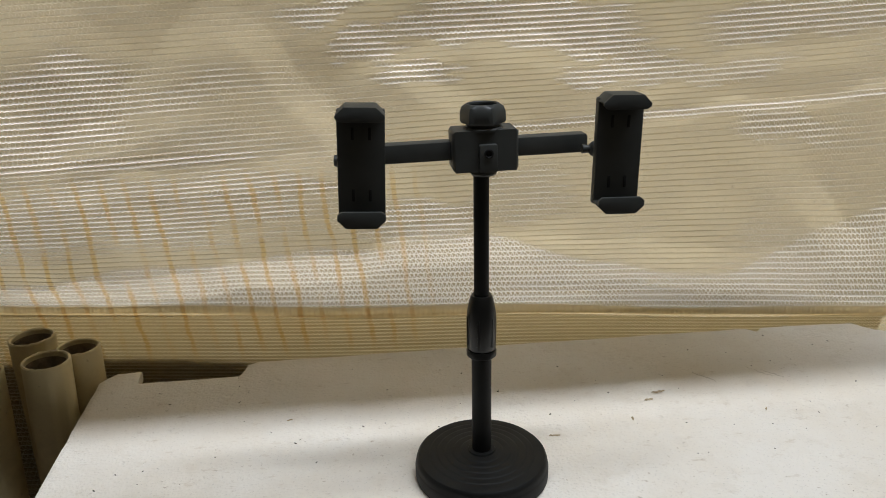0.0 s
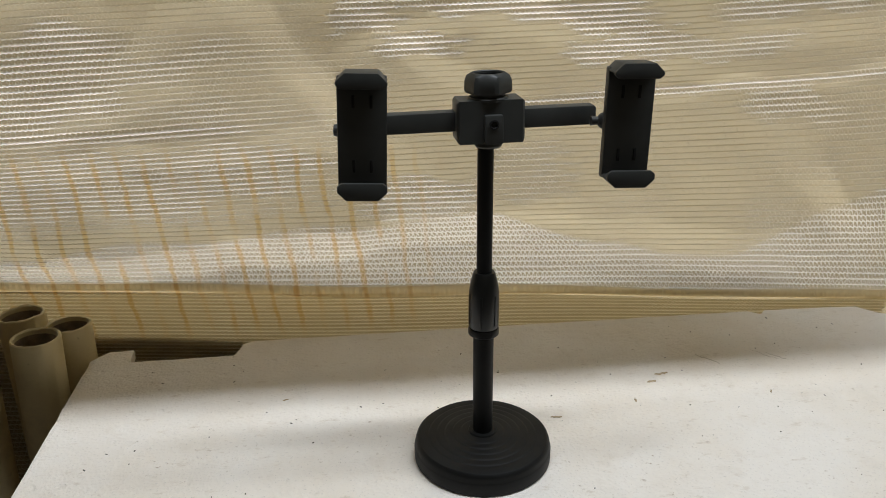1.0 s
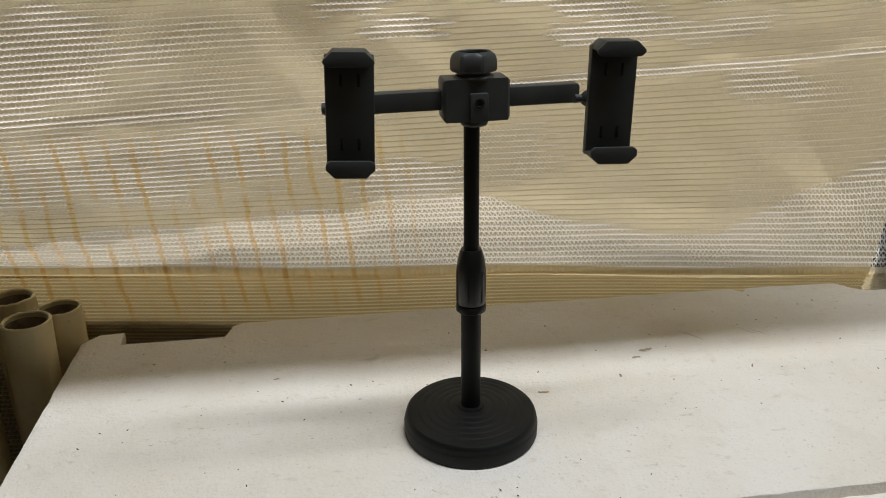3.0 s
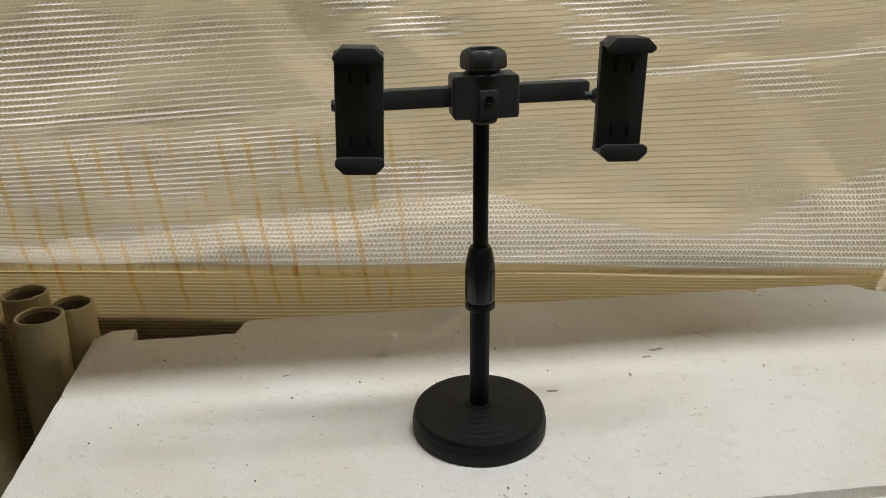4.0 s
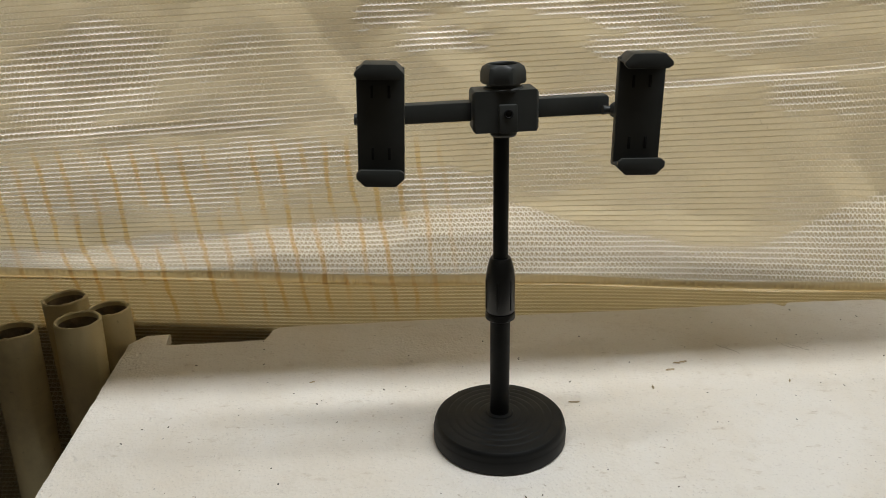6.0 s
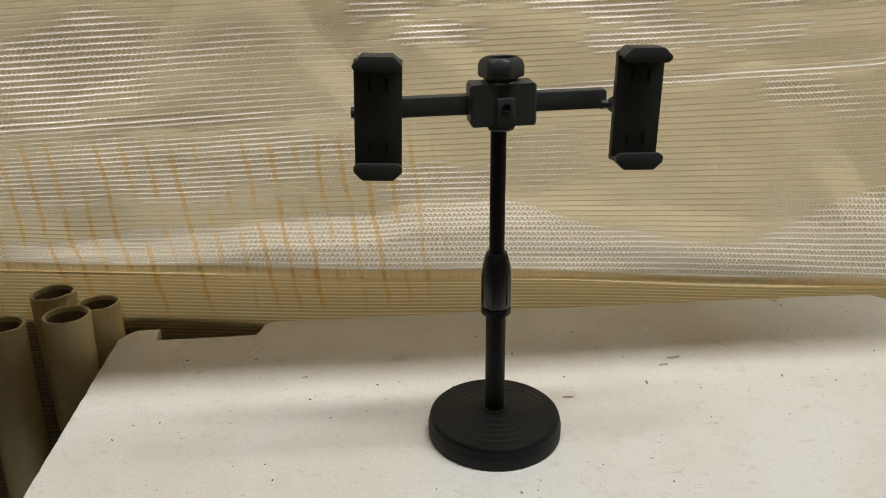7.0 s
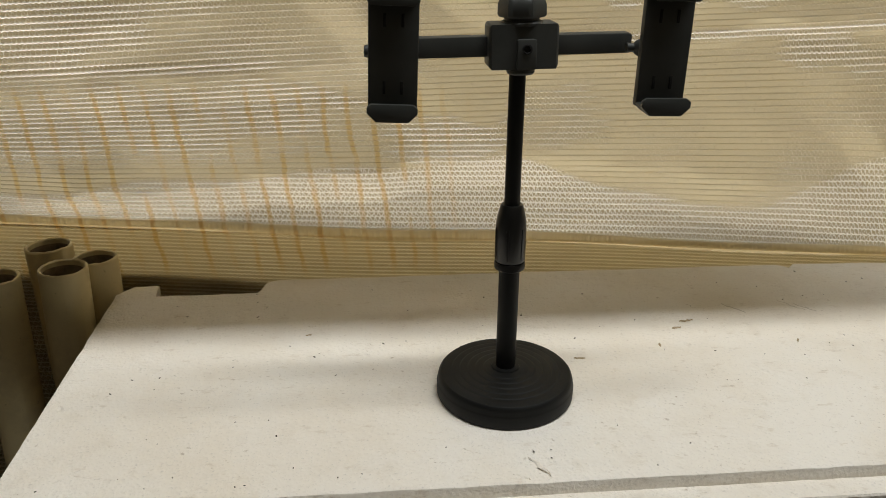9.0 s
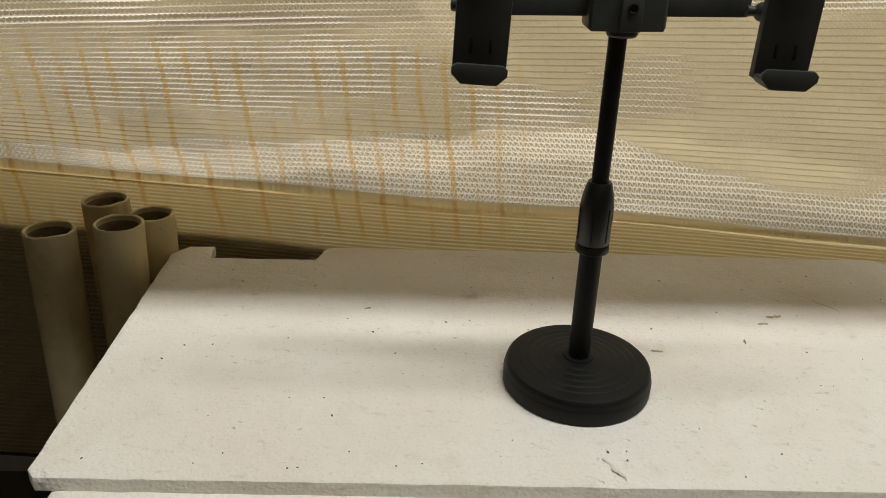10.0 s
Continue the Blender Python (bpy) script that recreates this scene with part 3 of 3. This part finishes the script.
bmesh.ops.bevel(bm, geom=bm.edges[:], offset=0.0006, segments=1, affect="EDGES", clamp_overlap=True)
head = part("head_block", bm, PLASTIC, stand, "square clamp block", HEAD)
part("front_plate", prism(chamfered(0.0140, 0.0215, 0.001), -0.0175, -0.012, 0.0008), PLASTIC, head, m=pose(0.0012, 0, -0.005))
# shallow near-black disc and ring, painted as a shaded hole
part("screw_hole", lathe([(0, -0.0002), (0.0036, -0.0002), (0.0036, 0.0008), (0.0026, 0.0009), (0.0022, -0.0001), (0, -0.0001)], 24), RECESS_BLACK, head, m=pose(0.0012, -0.0176, -0.001, 90))
part("bottom_collar", lathe([(0, -0.021), (0.0095, -0.021), (0.0105, -0.0195), (0.0105, -0.0155), (0, -0.0155)], 32), PLASTIC, head)
knob = part("tightening_knob", lathe([(0, 0.0158), (0.0150, 0.0158), (0.0153, 0.0175), (0.0146, 0.0186), (0.0128, 0.0190), (0.0128, 0.0225), (0, 0.0225)], 40), PLASTIC, stand, "", HEAD @ pose(0, 0, -0.0014))
bm = lathe([(0.0, 0.0240), (0.0108, 0.0240), (0.0112, 0.0352), (0.0118, 0.0360), (0.0128, 0.0358), (0.0152, 0.0338), (0.0166, 0.0300), (0.0168, 0.0228), (0.0158, 0.0212), (0.0, 0.0212)], 72)
for v in bm.verts:
    a = math.atan2(v.co.y, v.co.x)
    r = math.hypot(v.co.x, v.co.y)
    if r > 0.0135:
        k = 0.12 + 0.88 * 0.93 / math.cos((a + 0.25) % (math.pi / 3) - math.pi / 6)
        v.co.x, v.co.y = v.co.x * k, v.co.y * k
part("knob_cap", bm, PLASTIC, knob, "six-sided hollow cap")
# liner blacker than the cap: the bore's shade put into its colour
part("cap_bore", lathe([(0, 0.0245), (0.0104, 0.0245), (0.0107, 0.0340), (0.0111, 0.0340), (0.0108, 0.0243), (0, 0.0243)], 48), RECESS_BLACK, knob, "open bore with its shade painted dark")


def arm(x0, x1):
    return prism([(x0, -0.0073), (x1, -0.0073), (x1 + math.copysign(0.0015, x1), -0.0055), (x1 + math.copysign(0.0015, x1), 0.0055), (x1, 0.0073), (x0, 0.0073)], -0.0065, 0.0065, 0.0010)


part("arm", arm(-0.0250, -0.098), PLASTIC, stand, m=HEAD @ pose(0, 0.004, -0.0006))
part("arm", arm(0.0250, 0.081), PLASTIC, stand, m=HEAD @ pose(0, 0.004, -0.0006))


def holder(m, neck):
    """A phone clamp: back plate with slots, an upper and a lower jaw, and a ball joint behind it."""
    W, H = 0.0335, 0.0872
    plate = part("phone_holder", prism([(-W / 2 - 0.0004, -H / 2 + 0.004), (W / 2 + 0.0004, -H / 2 + 0.004), (W / 2 + 0.0004, H / 2 - 0.004), (-W / 2 - 0.0004, H / 2 - 0.004)], 0.0, 0.0075, 0.0011), PLASTIC, stand, "empty spring phone clamp", m)
    for s in (1, -1):
        z0, z1 = s * (H / 2 - (0.0125 if s < 0 else 0.0105)), s * H / 2
        cut = [(-W / 2 + 0.0056, z1), (W / 2 - 0.0056, z1), (W / 2 + 0.0006, z1 - s * 0.0060)]
        lip = prism(cut + [(W / 2 + 0.0006, z0 + s * 0.0025), (W / 2 - 0.0024, z0), (-W / 2 + 0.0024, z0), (-W / 2 - 0.0006, z0 + s * 0.0025), (-W / 2 - 0.0006, z1 - s * 0.0060)],
                    -0.0155, -0.0120, 0.0007)
        part("jaw", prism(cut + [(W / 2 - 0.0005, z1 - s * 0.0072), (-W / 2 + 0.0005, z1 - s * 0.0072), (-W / 2 - 0.0006, z1 - s * 0.0060)], -0.0125, 0.0080, 0.0007), PLASTIC, plate)
        part("jaw_lip", lip, PLASTIC, plate)
        for x in (-0.0060, 0.0062):
            # raised dark strips stand in for the shade in the slots
            part("slot_shade", block(x - 0.0010, x + 0.0010, -0.0006, 0.001, s * 0.0225 - 0.0045, s * 0.0225 + 0.0045, 0.0003), RECESS_BLACK, plate)
    part("back_housing", prism(chamfered(0.024, 0.040, 0.004), 0.0072, 0.0140, 0.0015), PLASTIC, plate)
    bm = bmesh.new()
    bmesh.ops.create_uvsphere(bm, u_segments=24, v_segments=14, radius=0.0062)
    part("ball_joint", bm, PLASTIC, plate, m=pose(*neck))
    return plate


lh = holder(pose(-0.0868, -0.056, 0.3013, 0, 2, 6), (-0.004, 0.0185, -0.001))
rh = holder(pose(0.1010, -0.030, 0.3033, -1, 0.9, 7), (-0.012, 0.0180, -0.001))
part("joint_neck", lathe([(0, 0), (0.0036, 0), (0.0030, 0.004), (0.0036, 0.010), (0, 0.010)], 24), PLASTIC, rh, m=pose(-0.0225, 0.0185, -0.001, 0, 90, 0))
part("joint_knob", lathe([(0, 0), (0.0042, 0), (0.0046, 0.002), (0.0040, 0.0045), (0, 0.005)], 24), PLASTIC, lh, m=pose(-0.0160, 0.0180, -0.001, 0, -90, 0))

# ---- crumbs on the lid ----
rng = np.random.default_rng(11)
bm = bmesh.new()
for k in range(120):
    u, v = rng.uniform(-0.38, 0.66), rng.uniform(-0.11, 0.235)
    if math.hypot(u, v) < 0.07:
        continue
    s = rng.uniform(0.0003, 0.0009)
    mt = pose(u, v, s * 0.25 + 0.0002, rng.uniform(0, 30), rng.uniform(0, 30), rng.uniform(0, 360)) @ Matrix.Diagonal((s * rng.uniform(1, 2.6), s, s * 0.6, 1))
    bmesh.ops.create_icosphere(bm, subdivisions=1, radius=1.0, matrix=mt)
crumbs = part("crumbs", bm, CRUMB, m=FRAME)
tagged(crumbs, "dark crumbs and soil specks scattered on the lid", "debris", kind="stuff")


def sliver(length, width, height, seed):
    """A torn ridge or chip: a lens-shaped strip with an uneven edge."""
    rnd = random.Random(seed)
    bm = bmesh.new()
    rows = []
    for k in range(9):
        t = k / 8
        w = width * math.sin(math.pi * (0.06 + 0.88 * t)) * rnd.uniform(0.6, 1.2)
        x = (t - 0.5) * length
        y = rnd.uniform(-0.3, 0.3) * width
        rows.append([bm.verts.new((x, y - w / 2, -0.0004)), bm.verts.new((x, y, height * rnd.uniform(0.6, 1.1))), bm.verts.new((x, y + w / 2, -0.0004))])
    for a, b in zip(rows, rows[1:]):
        for i in range(2):
            bm.faces.new((a[i], b[i], b[i + 1], a[i + 1]))
        bm.faces.new((a[2], b[2], b[0], a[0]))
    bm.faces.new(rows[0])
    bm.faces.new(rows[-1][::-1])
    return bm


SCUFF = plain("grey_scuffed_foam", (0.54, 0.48, 0.38), (0.72, 0.66, 0.56), 120, 0.9)
TAN = plain("tan_bark_chip", (0.48, 0.37, 0.22), (0.58, 0.47, 0.31), 200, 0.9)
# torn ridges of the lid's skin: along, across, length, width, turn
for i, (u, v, ln, wd, a) in enumerate(((0.276, 0.143, 0.030, 0.0040, -52), (0.342, 0.146, 0.032, 0.0038, -50), (0.354, 0.140, 0.026, 0.0034, -48), (0.012, -0.101, 0.026, 0.0040, -58),
                                       (-0.004, -0.112, 0.014, 0.0030, -30), (-0.038, -0.080, 0.014, 0.0024, -28), (-0.262, -0.018, 0.016, 0.0022, 55), (-0.315, 0.060, 0.013, 0.0025, 50),
                                       (-0.300, 0.050, 0.010, 0.0022, 35), (-0.081, 0.152, 0.016, 0.0050, 20), (-0.178, 0.138, 0.010, 0.0040, 15), (-0.345, -0.085, 0.022, 0.0030, 45))):
    part("torn_ridge", sliver(ln, wd * 1.2, 0.0005, i), SCUFF if i < 3 else FOAM, lid, m=pose(u, v, 0.0, 0, 0, a))
for i, (u, v, ln, wd, a) in enumerate(((0.213, 0.119, 0.015, 0.0036, 12), (0.197, 0.105, 0.010, 0.0040, 10), (0.082, 0.053, 0.011, 0.0020, -5), (0.055, 0.047, 0.006, 0.0014, 30),
                                       (0.31, 0.07, 0.007, 0.0016, 60), (-0.18, 0.118, 0.006, 0.0011, 12), (0.168, 0.072, 0.007, 0.0022, 80))):
    c = part("bark_chip", sliver(ln, wd, 0.0010, 40 + i), TAN, m=FRAME @ pose(u, v, 0.0006, 0, 0, a))
    tagged(c, "tan flake of bark lying on the lid", "debris", "bark flakes on the lid")
